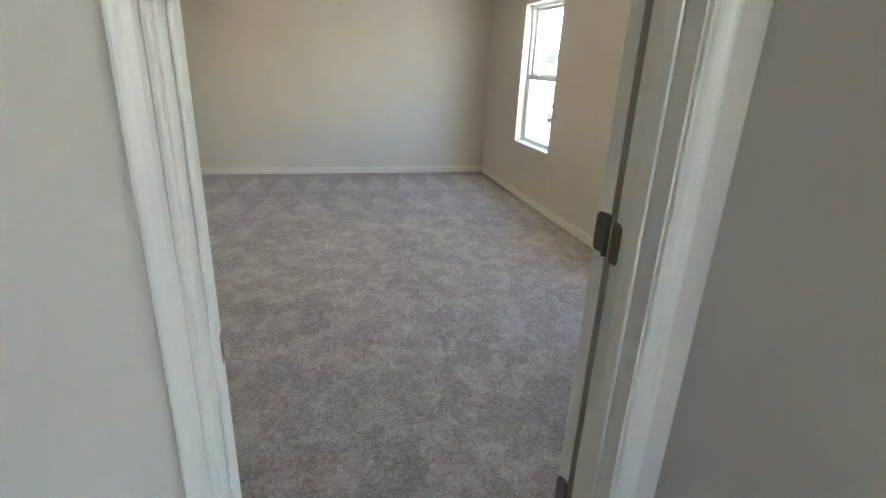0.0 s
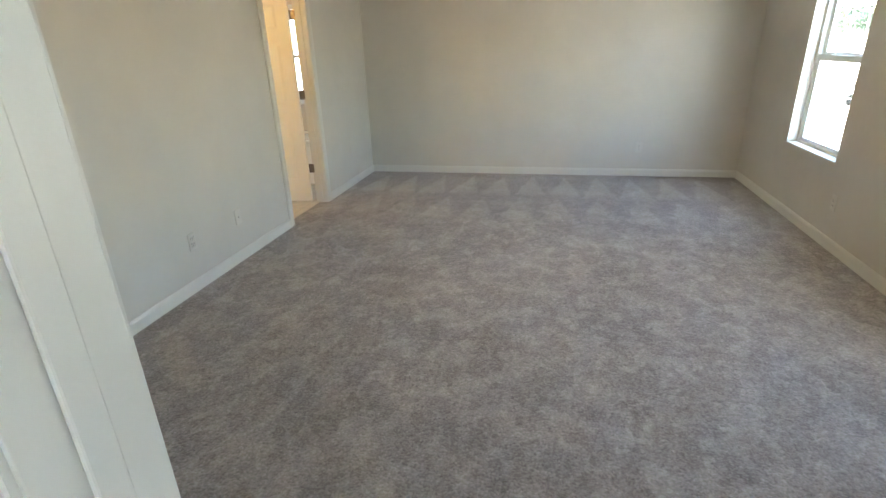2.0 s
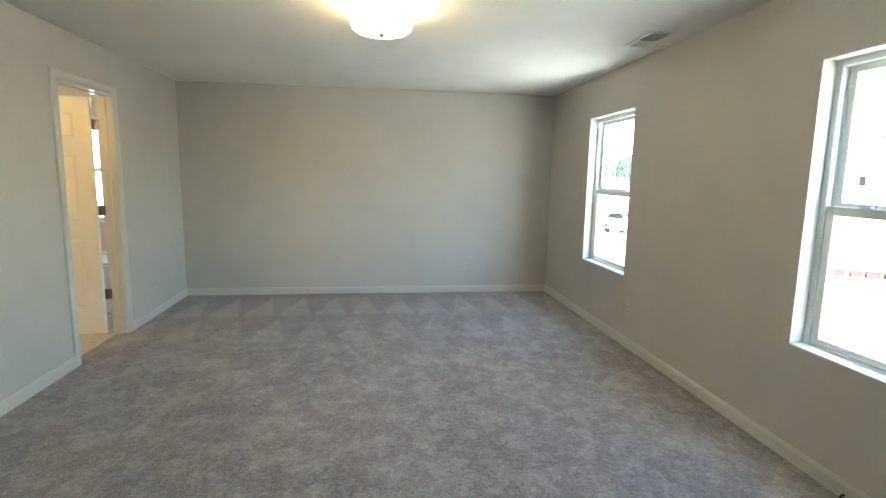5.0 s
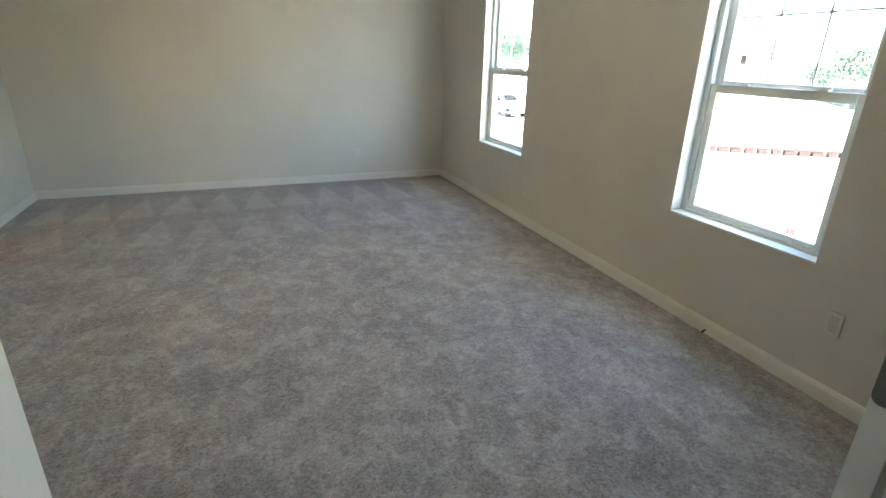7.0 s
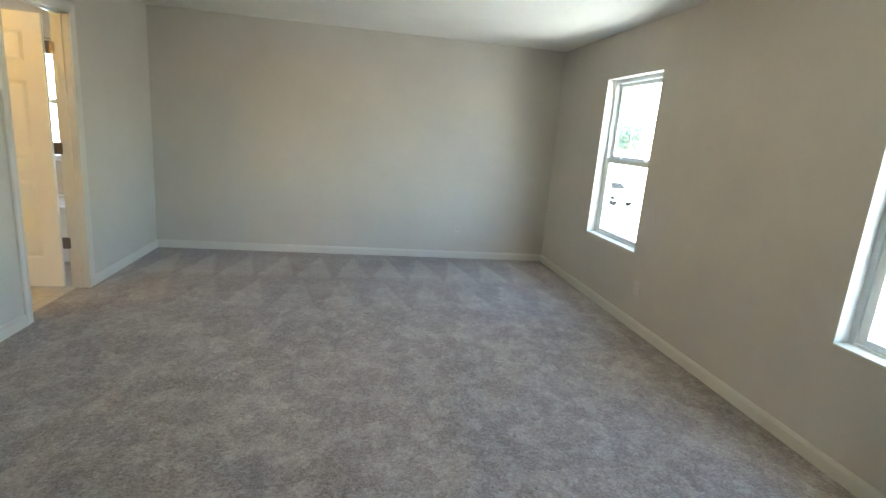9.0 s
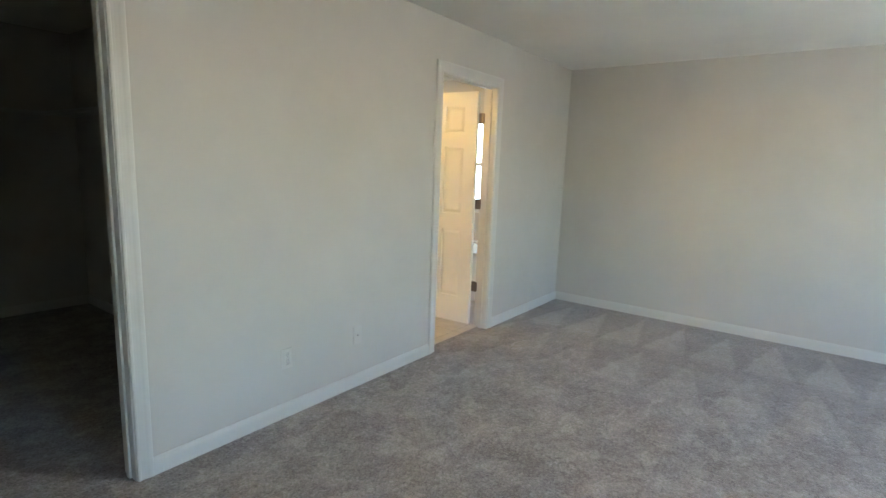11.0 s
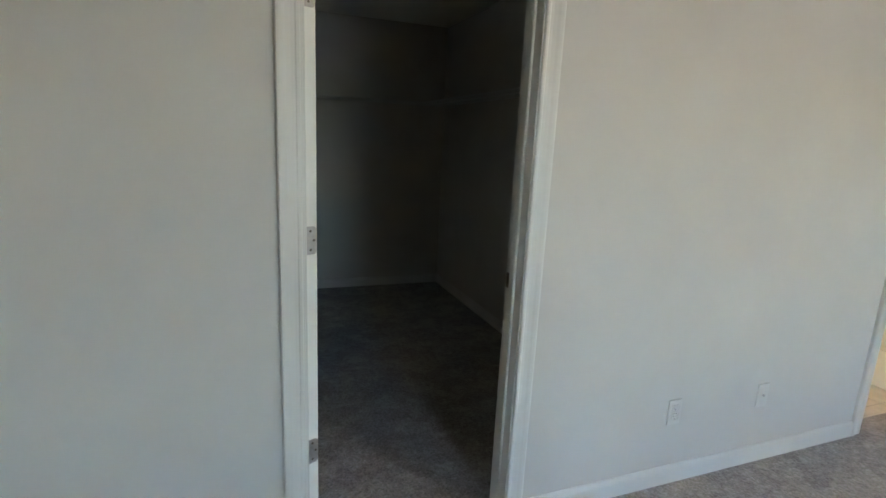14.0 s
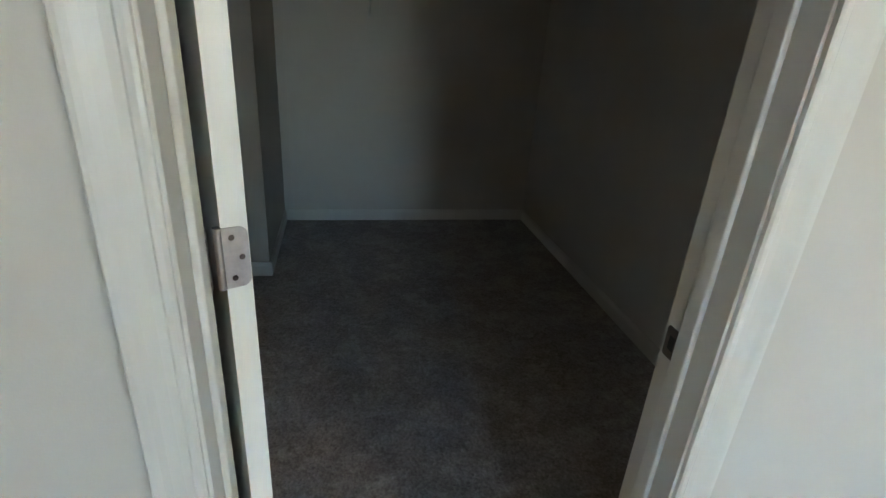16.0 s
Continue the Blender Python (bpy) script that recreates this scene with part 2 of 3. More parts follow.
# ---- plan, metres ----
LEFT, RIGHT, NEAR, FAR, TOP = -1.972, 2.383, 0.999, 6.882, 2.43
LEFT_BACK, NEAR_BACK, OUT = -2.087, 0.864, 2.540
HALL_RIGHT, HALL_LIGHT_HOLE = 0.835, (-1.45, -0.85)
CLOSET = (1.845, 2.567)      # clear door openings
BATH = (4.692, 5.430)
ENTRY = (-0.045, 0.717)
HEAD, HEAD_C = 2.058, 2.062  # clear height of the door openings, and of the closet's
JAMB = 0.019
WIN_A, WIN_B = (4.858, 5.755), (2.162, 3.035)
WIN_Z = (0.598, 2.040)

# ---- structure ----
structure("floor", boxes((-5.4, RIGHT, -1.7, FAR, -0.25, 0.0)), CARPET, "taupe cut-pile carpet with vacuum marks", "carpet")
# reaches past the hall as an unseen overhang that keeps sun off the opening
structure("ceiling", boxes((-5.4, OUT, -2.85, FAR + 0.16, TOP, TOP + 0.15)), CEIL, "flat off-white painted ceiling running on as an unseen overhang", "ceiling")
g = JAMB
structure("wall_left", holed("x", LEFT_BACK, LEFT, NEAR, FAR, 0, TOP, [(CLOSET[0] - g, CLOSET[1] + g, 0, HEAD_C + g), (BATH[0] - g, BATH[1] + g, 0, HEAD + g)]), WALL, "greige painted wall with two doorways", "wall")
BATH_WIN = (-3.45, -2.62, 0.86, 2.03)
structure("wall_far", holed("y", FAR, FAR + 0.16, -5.4, OUT, -0.25, TOP, [BATH_WIN]), WALL, "plain greige painted end wall", "wall")
# the third hole is unseen, added to bring daylight into the hall
structure("wall_right", holed("x", RIGHT, OUT, -1.7, FAR, -0.25, TOP, [(*WIN_A, *WIN_Z), (*WIN_B, *WIN_Z), (*HALL_LIGHT_HOLE, *WIN_Z)]), WALL, "greige painted wall with two window openings and an unseen hall opening", "wall")
structure("wall_near", holed("y", NEAR_BACK, NEAR, -4.258, RIGHT, 0, TOP, [(ENTRY[0] - g, ENTRY[1] + g, 0, HEAD + g)]), WALL, "greige painted wall round the entry door", "wall")
# closet
structure("closet_wall_back", boxes((-5.312, -5.197, 1.6, 3.60, 0, TOP)), WALL, "greige painted closet back wall", "wall")
structure("closet_wall_side", boxes((-5.197, LEFT_BACK, 3.484, 3.60, 0, TOP)), WALL, "greige painted closet side wall", "wall")
structure("closet_wall_jog", boxes((-5.312, -4.258, NEAR_BACK, 1.6, 0, TOP)), WALL, "greige painted boxed-out closet corner", "wall")
# bathroom shell
structure("bathroom_wall_side", boxes((-4.7, -4.585, 3.60, FAR, 0, TOP)), WALL, "cream painted bathroom wall", "wall")
# hall
structure("hall_wall_left", boxes((-1.30, -1.185, -1.7, NEAR_BACK, 0, TOP)), WALL, "plain greige painted hall wall", "wall")
# narrow opening behind the camera, added and sized to light the hall
structure("hall_wall_end", holed("y", -1.815, -1.70, -1.3, OUT, -0.25, TOP, [(0.38, 0.65, 0.85, 2.04)]), WALL, "greige painted hall end wall with an added narrow opening for daylight", "wall")
structure("hall_wall_right", boxes((HALL_RIGHT, HALL_RIGHT + 0.115, 0.45, NEAR_BACK, 0, TOP)), WALL, "short greige painted hall wall beside the entry", "wall")

# ---- mouldings ----
BASE = [(0.0, 0.0), (0.0, 0.014), (0.062, 0.0135), (0.068, 0.0115), (0.072, 0.0095), (0.078, 0.0085), (0.083, 0.005), (0.083, 0.0)]
CASE = [(0.0, 0.0), (0.0, 0.009), (0.005, 0.0115), (0.013, 0.0115), (0.017, 0.009), (0.029, 0.0095), (0.045, 0.0125), (0.055, 0.0155), (0.064, 0.017), (0.071, 0.0165), (0.075, 0.013), (0.075, 0.0)]


def baseboard(runs):
    """Each run: start, end (x, y) and the way out of the wall."""
    for (ax, ay), (bx, by), (ox, oy) in runs:
        bm = bmesh.new()
        sweep(bm, BASE, (ax, ay, 0.0), (bx, by, 0.0), (0, 0, 1), (ox, oy, 0))
        structure("baseboard", bm, TRIM, "white painted moulded baseboard along the wall", "baseboard")


CW = 0.080    # from the clear opening to the outer edge of the casing
baseboard([
    ((LEFT, NEAR), (LEFT, CLOSET[0] - CW + 0.010), (1, 0)), ((LEFT, CLOSET[1] + CW - 0.010), (LEFT, BATH[0] - CW), (1, 0)), ((LEFT, BATH[1] + CW), (LEFT, FAR), (1, 0)),
    ((LEFT + 0.014, FAR), (RIGHT - 0.014, FAR), (0, -1)), ((RIGHT, NEAR), (RIGHT, FAR), (-1, 0)),
    ((ENTRY[1] + CW, NEAR), (RIGHT - 0.014, NEAR), (0, 1)), ((LEFT + 0.014, NEAR), (ENTRY[0] - CW, NEAR), (0, 1)),
    ((-5.197, 1.6), (-5.197, 3.484), (1, 0)), ((-5.183, 3.484), (LEFT_BACK, 3.484), (0, -1)), ((-4.258, NEAR), (-4.258, 1.614), (1, 0)), ((-5.183, 1.6), (-4.258, 1.6), (0, 1)),
    ((-1.185, NEAR_BACK), (ENTRY[0] - CW, NEAR_BACK), (0, -1)), ((HALL_RIGHT, 0.45), (HALL_RIGHT, NEAR_BACK), (-1, 0)),
])


def door_frame(number, axis, lo, hi, a, b, cased, stop_at, label, head=HEAD, stop=0.011):
    """Jambs, stops and casing of an opening from a to b in a wall between lo and hi. cased: the faces that carry casing."""
    def bx(p0, p1, q0, q1, z0, z1, bevel=0.0015):
        return boxes((p0, p1, q0, q1, z0, z1) if axis == "x" else (q0, q1, p0, p1, z0, z1), bevel=bevel)

    def at(p, q, z):
        return (p, q, z) if axis == "x" else (q, p, z)
    mid = (a + b) / 2
    f = thing("door_frame_%d" % number, at((lo + hi) / 2, mid, 0), label, "door frame", kind="structure")
    e = 0.001
    part("jamb", bx(lo - e, hi + e, a - JAMB + 0.0005, a, 0, head), TRIM, f)
    part("jamb", bx(lo - e, hi + e, b, b + JAMB - 0.0005, 0, head), TRIM, f)
    part("head_jamb", bx(lo - e, hi + e, a - JAMB + 0.0005, b + JAMB - 0.0005, head, head + JAMB - 0.0005), TRIM, f)
    s0, s1 = stop_at
    part("stop", bx(s0, s1, a + 0.0002, a + stop, 0, head - 0.0002, 0.003), TRIM, f)
    part("stop", bx(s0, s1, b - stop, b - 0.0002, 0, head - 0.0002, 0.003), TRIM, f)
    part("stop", bx(s0, s1, a + stop, b - stop, head - stop, head - 0.0002, 0.003), TRIM, f)
    for face, out, wide in cased:
        r = 0.005
        n = at(out, 0, 0)
        profile = [(p * wide, q) for p, q in CASE]
        for edge, side in ((a - r, -1), (b + r, 1)):
            bm = bmesh.new()
            sweep(bm, profile, at(face, edge, 0.0), at(face, edge, head + r), at(0, side, 0), n, 0.0, 1.0)
            part("casing", bm, TRIM, f)
        bm = bmesh.new()
        sweep(bm, profile, at(face, a - r, head + r), at(face, b + r, head + r), (0, 0, 1), n, -1.0, 1.0)
        part("casing", bm, TRIM, f)
    return f


F_ENTRY = door_frame(1, "y", NEAR_BACK, NEAR, *ENTRY, [(NEAR_BACK, -1, 0.66), (NEAR, 1, 1.0)], (NEAR_BACK + 0.047, NEAR - 0.050), "white painted wooden frame of the bedroom entry", stop=0.0075)
F_CLOSET = door_frame(2, "x", LEFT_BACK, LEFT, *CLOSET, [(LEFT, 1, 0.87), (LEFT_BACK, -1, 1.0)], (LEFT_BACK + 0.040, LEFT - 0.042), "white painted wooden frame of the closet doorway", HEAD_C)
F_BATH = door_frame(3, "x", LEFT_BACK, LEFT, *BATH, [(LEFT, 1, 1.0), (LEFT_BACK, -1, 1.0)], (LEFT_BACK + 0.040, LEFT - 0.042), "white painted wooden frame of the bathroom doorway")


def door_leaf(number, pin, turn, width, side, start, label):
    """A six-panel door. Local x runs from the hinge along the leaf; side sets where its thickness lies."""
    d = thing("door_%d" % number, (*pin, 0), label, "door", kind="structure", turn=turn)
    t0, t1 = sorted((0.007 * side, 0.042 * side))
    z0, z1, x0, x1 = 0.022, 2.035, start, width
    st, mu = 0.115, 0.11
    xm = (x0 + x1) / 2
    rails = [(z0, z0 + 0.235), (0.86, 1.00), (1.58, 1.69), (z1 - 0.115, z1)]
    bm = bmesh.new()
    for dims in [(x0, x0 + st), (x1 - st, x1)]:
        box(bm, dims[0], dims[1], t0, t1, z0, z1)
    for r0, r1 in rails:
        box(bm, x0 + st, x1 - st, t0, t1, r0, r1)
    for (_, r0), (r1, _) in zip(rails, rails[1:]):
        box(bm, xm - mu / 2, xm + mu / 2, t0, t1, r0, r1)
    part("slab", bm, DOOR, d, local=True)
    for (_, r0), (r1, _) in zip(rails, rails[1:]):
        for p0, p1 in ((x0 + st, xm - mu / 2), (xm + mu / 2, x1 - st)):
            bm = bmesh.new()
            box(bm, p0, p1, t0 + 0.014, t1 - 0.014, r0, r1)
            for face, way in ((t0 + 0.014, -1), (t1 - 0.014, 1)):
                m = 0.035
                lo = [bm.verts.new((x, face, z)) for x, z in ((p0 + 0.012, r0 + 0.012), (p1 - 0.012, r0 + 0.012), (p1 - 0.012, r1 - 0.012), (p0 + 0.012, r1 - 0.012))]
                hi = [bm.verts.new((x, face + way * 0.009, z)) for x, z in ((p0 + m, r0 + m), (p1 - m, r0 + m), (p1 - m, r1 - m), (p0 + m, r1 - m))]
                for k in range(4):
                    bm.faces.new((lo[k], lo[(k + 1) % 4], hi[(k + 1) % 4], hi[k]))
                bm.faces.new(hi)
            part("panel", bm, DOOR, d, local=True)
    # knob on both faces
    for way, face in ((-1, t0), (1, t1)):
        bm = bmesh.new()
        lathe(bm, [(0.004, 0.062), (0.020, 0.060), (0.027, 0.050), (0.026, 0.040), (0.014, 0.030), (0.011, 0.012), (0.030, 0.008), (0.032, 0.0)], (0, 0, 0), 24)
        bmesh.ops.transform(bm, matrix=Matrix.Translation((x1 - 0.060, face, 0.95)) @ Matrix.Rotation(radians(90 if way < 0 else -90), 4, "X"), verts=bm.verts[:])
        part("knob", bm, NICKEL, d, "satin nickel door knob", smooth=True, local=True)
    return d


def rounded_plate(w, h, t, r):
    """A plate from x 0 to w, z from -h/2 to h/2, y 0 to t, with round corners on its outer side."""
    bm = bmesh.new()
    outline = [(0, -h / 2)]
    outline += [(w - r + r * math.sin(k * math.pi / 10), -h / 2 + r - r * math.cos(k * math.pi / 10)) for k in range(6)]
    outline += [(w - r + r * math.cos(k * math.pi / 10), h / 2 - r + r * math.sin(k * math.pi / 10)) for k in range(6)]
    outline += [(0, h / 2)]
    fa = [bm.verts.new((x, 0, z)) for x, z in outline]
    fb = [bm.verts.new((x, t, z)) for x, z in outline]
    for k in range(len(outline)):
        j = (k + 1) % len(outline)
        bm.faces.new((fa[k], fa[j], fb[j], fb[k]))
    bm.faces.new(fa[::-1])
    bm.faces.new(fb)
    return bm


def hinge(parent, pin, z, door_turn, door_at, jamb_turn, jamb_at, metal, label):
    """A butt hinge: one leaf on the door's edge, one on the jamb, and the knuckle between them."""
    h = part("hinge", tube(bmesh.new(), [(pin[0], pin[1], z - 0.045), (pin[0], pin[1], z + 0.045)], 0.0062, 12), metal, parent, label, smooth=True)
    for turn, at in ((door_turn, door_at), (jamb_turn, jamb_at)):
        bm = rounded_plate(0.034, 0.089, 0.0022, 0.013)
        m = Matrix.Translation((at[0], at[1], z)) @ Matrix.Rotation(radians(turn), 4, "Z")
        bmesh.ops.transform(bm, matrix=m, verts=bm.verts[:])
        part("leaf", bm, metal, h)
        bm = bmesh.new()
        for sx, sz in ((0.012, 0.030), (0.024, 0.0), (0.012, -0.030)):
            for y, way in ((0.0022, -90), (0.0, 90)):
                lathe(bm, [(0.0035, 0.0008), (0.0042, 0.0)], (0, 0, 0), 10)
                bmesh.ops.transform(bm, matrix=m @ Matrix.Translation((sx, y, sz)) @ Matrix.Rotation(radians(way), 4, "X"), verts=bm.verts[-20:])
        part("screws", bm, BRONZE, h)
    return h


D_ENTRY = door_leaf(1, (0.737, 1.050), 17.0, 0.760, 1, 0.004, "white six-panel bedroom door folded back to the wall")
D_CLOSET = door_leaf(2, (-2.080, 1.861), 205.0, 0.716, -1, 0.008, "white six-panel closet door standing open inward")
D_BATH = door_leaf(3, (LEFT_BACK - 0.007, BATH[1] - 0.002), 184.0, 0.770, 1, 0.036, "cream-lit six-panel bathroom door standing open")
HZ = (0.365, 1.097, 1.815)
for z in HZ:
    hinge(D_ENTRY, (0.726, 1.045), z, 107.0, (0.7367, 1.0578), -90.0, (ENTRY[1] - 0.0005, NEAR + 0.012), BRONZE, "dark bronze butt hinge")
    hinge(D_CLOSET, (-2.091, 1.859), z, 115.0, (-2.0881, 1.8648), 0.0, (LEFT_BACK, CLOSET[0] + 0.0002), NICKEL, "satin nickel butt hinge")
    p = (LEFT_BACK - 0.020, BATH[1] - 0.004)
    hinge(D_BATH, p, z, 180.0, (p[0], p[1] - 0.006), 0.0, (p[0], p[1] - 0.006), BRONZE, "dark bronze butt hinge")


def strike_plate(frame_ob, place, turn, label):
    m = Matrix.Translation(place) @ Matrix.Rotation(radians(turn), 4, "Z")
    bm = rounded_plate(0.030, 0.057, 0.0015, 0.006)
    bmesh.ops.transform(bm, matrix=m, verts=bm.verts[:])
    s = part("strike_plate", bm, BRONZE, frame_ob, label)
    # no hole is cut: a dark block gives its shade
    bm = boxes((0.006, 0.020, 0.0010, 0.0020, -0.013, 0.013))
    bmesh.ops.transform(bm, matrix=m, verts=bm.verts[:])
    part("latch_hole_shade", bm, DARK, s)


strike_plate(F_CLOSET, (LEFT_BACK + 0.034, CLOSET[1], 0.937), 180.0, "dark bronze strike plate")
strike_plate(F_ENTRY, (ENTRY[0], NEAR - 0.002, 0.937), -90.0, "dark bronze strike plate")


# ---- windows ----
def paper_material():
    m, n, l, b = material("sticker_paper", 0.8)
    back, mixer = n.new("ShaderNodeBsdfTranslucent"), n.new("ShaderNodeMixShader")
    b.inputs["Base Color"].default_value = back.inputs[0].default_value = (0.060, 0.042, 0.034, 1)
    mixer.inputs[0].default_value = 0.6
    l.new(b.outputs[0], mixer.inputs[1])
    l.new(back.outputs[0], mixer.inputs[2])
    l.new(mixer.outputs[0], n["Material Output"].inputs[0])
    return m


PAPER = paper_material()


def window(number, y0, y1, z0, z1):
    w = thing("window_%d" % number, (RIGHT, (y0 + y1) / 2, z0), "white vinyl double-hung window with a gridded upper sash", "window", "bedroom windows", "structure")
    x0 = 2.462
    fr = 0.036
    part("window_frame", boxes((x0, OUT + 0.01, y0, y0 + fr, z0, z1), (x0, OUT + 0.01, y1 - fr, y1, z0, z1), (x0, OUT + 0.01, y0 + fr, y1 - fr, z1 - fr, z1), (x0, OUT + 0.01, y0 + fr, y1 - fr, z0, z0 + 0.027), bevel=0.003), VINYL, w)
    part("track", boxes((x0 + 0.030, x0 + 0.036, y0 + fr, y0 + fr + 0.008, z0 + fr, z1 - fr), (x0 + 0.030, x0 + 0.036, y1 - fr - 0.008, y1 - fr, z0 + fr, z1 - fr)), VINYL, w)
    zm = 1.316
    s = 0.045

    def sash(name, xa, xb, za, zb, foot, head):
        a, b = y0 + fr + 0.001, y1 - fr - 0.001
        q = part(name, boxes((xa, xb, a, a + s, za, zb), (xa, xb, b - s, b, za, zb), (xa, xb, a + s, b - s, za, za + foot), (xa, xb, a + s, b - s, zb - head, zb), bevel=0.003), VINYL, w)
        p = part("pane", boxes(((xa + xb) / 2 - 0.003, (xa + xb) / 2 + 0.003, a + s - 0.004, b - s + 0.004, za + foot - 0.004, zb - head + 0.004)), GLASS, q)
        p.visible_shadow = False
        return q, (xa + xb) / 2, a + s, b - s, za + foot, zb - head
    sash("lower_sash", x0 + 0.006, x0 + 0.029, z0 + 0.028, zm + 0.016, 0.032, 0.046)
    up, xc, a, b, za, zb = sash("upper_sash", x0 + 0.038, x0 + 0.061, zm - 0.010, z1 - fr, 0.046, 0.034)
    for k in (1, 2):
        y = a + (b - a) * k / 3
        part("muntin", boxes((xc + 0.004, xc + 0.010, y - 0.0055, y + 0.0055, za, zb)), VINYL, up)
    zc = (za + zb) / 2
    part("muntin", boxes((xc + 0.0045, xc + 0.0095, a, b, zc - 0.0050, zc + 0.0050)), VINYL, up)
    # discs added where muntins cross, to keep the crossings visible against the glare
    for k in (1, 2):
        y = a + (b - a) * k / 3
        part("crossing_disc", tube(bmesh.new(), [(xc + 0.0035, y, zc), (xc + 0.0105, y, zc)], 0.011, 12), VINYL, up)
    for k in (0.27, 0.73):
        y = y0 + (y1 - y0) * k
        lock = part("sash_lock", boxes((x0 + 0.004, x0 + 0.034, y - 0.028, y + 0.028, zm + 0.016, zm + 0.024), bevel=0.002), VINYL, w)
        bm = boxes((-0.008, 0.008, -0.030, 0.030, 0.0, 0.010), bevel=0.003)
        bmesh.ops.transform(bm, matrix=pose(x0 + 0.014, y, zm + 0.024, 0, 0, 24), verts=bm.verts[:])
        part("latch", bm, VINYL, lock)
    if number == 2:
        bm = bmesh.new()
        bm.faces.new([bm.verts.new((xc - 0.0040, y, z)) for y, z in ((2.847, 1.434), (2.883, 1.436), (2.882, 1.482), (2.846, 1.480))])
        part("sticker", bm, PAPER, up, "small brown paper sticker")
    # liners on the returns, toned lighter than the wall for the light they catch, and the sill
    e = 0.0025
    part("return", boxes((RIGHT + 0.001, x0, y0 + 0.0005, y0 + e, z0 + 0.02, z1), (RIGHT + 0.001, x0, y1 - e, y1 - 0.0005, z0 + 0.02, z1), (RIGHT + 0.001, x0, y0 + e, y1 - e, z1 - e, z1 - 0.0005)), TRIM, w)
    part("window_sill", boxes((RIGHT - 0.006, x0, y0 + 0.0005, y1 - 0.0005, z0 + 0.0005, z0 + 0.014), bevel=0.003), TRIM, w)
    return w


window(1, *WIN_A, *WIN_Z)
window(2, *WIN_B, *WIN_Z)

# ---- bathroom ----
def bath_tiles():
    m, n, l, b = material("bath_vinyl", 0.35)
    pos = world_pos(n)
    q = n.new("ShaderNodeTexBrick")
    q.offset = 0.0
    q.inputs["Scale"].default_value = 1.0
    q.inputs["Brick Width"].default_value = q.inputs["Row Height"].default_value = 0.305
    q.inputs["Mortar Size"].default_value = 0.004
    l.new(pos, q.inputs["Vector"])
    t = noise_tex(n, l, 9.0, 5.0, 0.65, pos)
    l.new(ramp(n, l, t, [(0.3, (0.46, 0.40, 0.32)), (0.7, (0.58, 0.52, 0.43))]), q.inputs["Color1"])
    l.new(ramp(n, l, t, [(0.3, (0.48, 0.42, 0.34)), (0.7, (0.60, 0.54, 0.45))]), q.inputs["Color2"])
    q.inputs["Mortar"].default_value = (0.40, 0.36, 0.30, 1)
    l.new(q.outputs[0], b.inputs["Base Color"])
    return m


structure("bathroom_floor", boxes((-4.585, -2.060, 3.60, FAR, 0.0, 0.005), bevel=0.001), bath_tiles(), "beige sheet vinyl bathroom floor", "floor")
TUBW = plain("tub_acrylic", (0.82, 0.82, 0.80), 0.22, 0, 0.02)
tub = thing("bathtub", (-3.3, 6.5, 0), "white acrylic bathtub below the bathroom window", "bathtub")
bm = boxes((-4.58, -2.10, 6.12, 6.877, 0.005, 0.50), bevel=0.02)
part("apron", bm, TUBW, tub)
part("rim", boxes((-4.58, -2.10, 6.10, 6.20, 0.50, 0.53), (-4.58, -2.10, 6.78, 6.877, 0.50, 0.53), bevel=0.01), TUBW, tub)
w3 = thing("window_3", (-3.03, FAR, 0.86), "white vinyl bathroom window", "window", kind="structure")
a, b, c, d = BATH_WIN
part("window_frame", boxes((a, a + 0.05, FAR + 0.07, FAR + 0.15, c, d), (b - 0.05, b, FAR + 0.07, FAR + 0.15, c, d), (a + 0.05, b - 0.05, FAR + 0.07, FAR + 0.15, c, c + 0.05), (a + 0.05, b - 0.05, FAR + 0.07, FAR + 0.15, d - 0.05, d), (a + 0.05, b - 0.05, FAR + 0.08, FAR + 0.13, 1.42, 1.46)), VINYL, w3)
pane = part("pane", boxes((a + 0.05, b - 0.05, FAR + 0.10, FAR + 0.105, c + 0.05, d - 0.05)), GLASS, w3)
pane.visible_shadow = False
BULB = glow("bulb_glass", (1.0, 0.585, 0.17), 5.2)
van = thing("vanity_light", (-3.2, 3.60, 2.0), "bathroom wall light with three round warm bulbs", "wall lamp")
part("back_plate", boxes((-3.55, -2.85, 3.60, 3.625, 1.95, 2.06), bevel=0.006), NICKEL, van)
for k in range(3):
    bm = bmesh.new()
    bmesh.ops.create_uvsphere(bm, u_segments=20, v_segments=12, radius=0.05, matrix=pose(-3.45 + 0.25 * k, 3.70, 2.0))
    part("bulb", bm, BULB, van, "lit frosted globe bulb", smooth=True)
    part("socket", tube(bmesh.new(), [(-3.45 + 0.25 * k, 3.625, 2.0), (-3.45 + 0.25 * k, 3.66, 2.0)], 0.02, 14), NICKEL, van)

# ---- ceiling fixtures ----
lamp = thing("ceiling_light", (0.262, 3.90, TOP), "flush ceiling light with a lit white glass drum", "ceiling lamp")
part("canopy", lathe(bmesh.new(), [(0.02, 0.0), (0.130, 0.0), (0.135, -0.012), (0.120, -0.022), (0.02, -0.024)], (0.262, 3.90, TOP)), NICKEL, lamp, smooth=True)
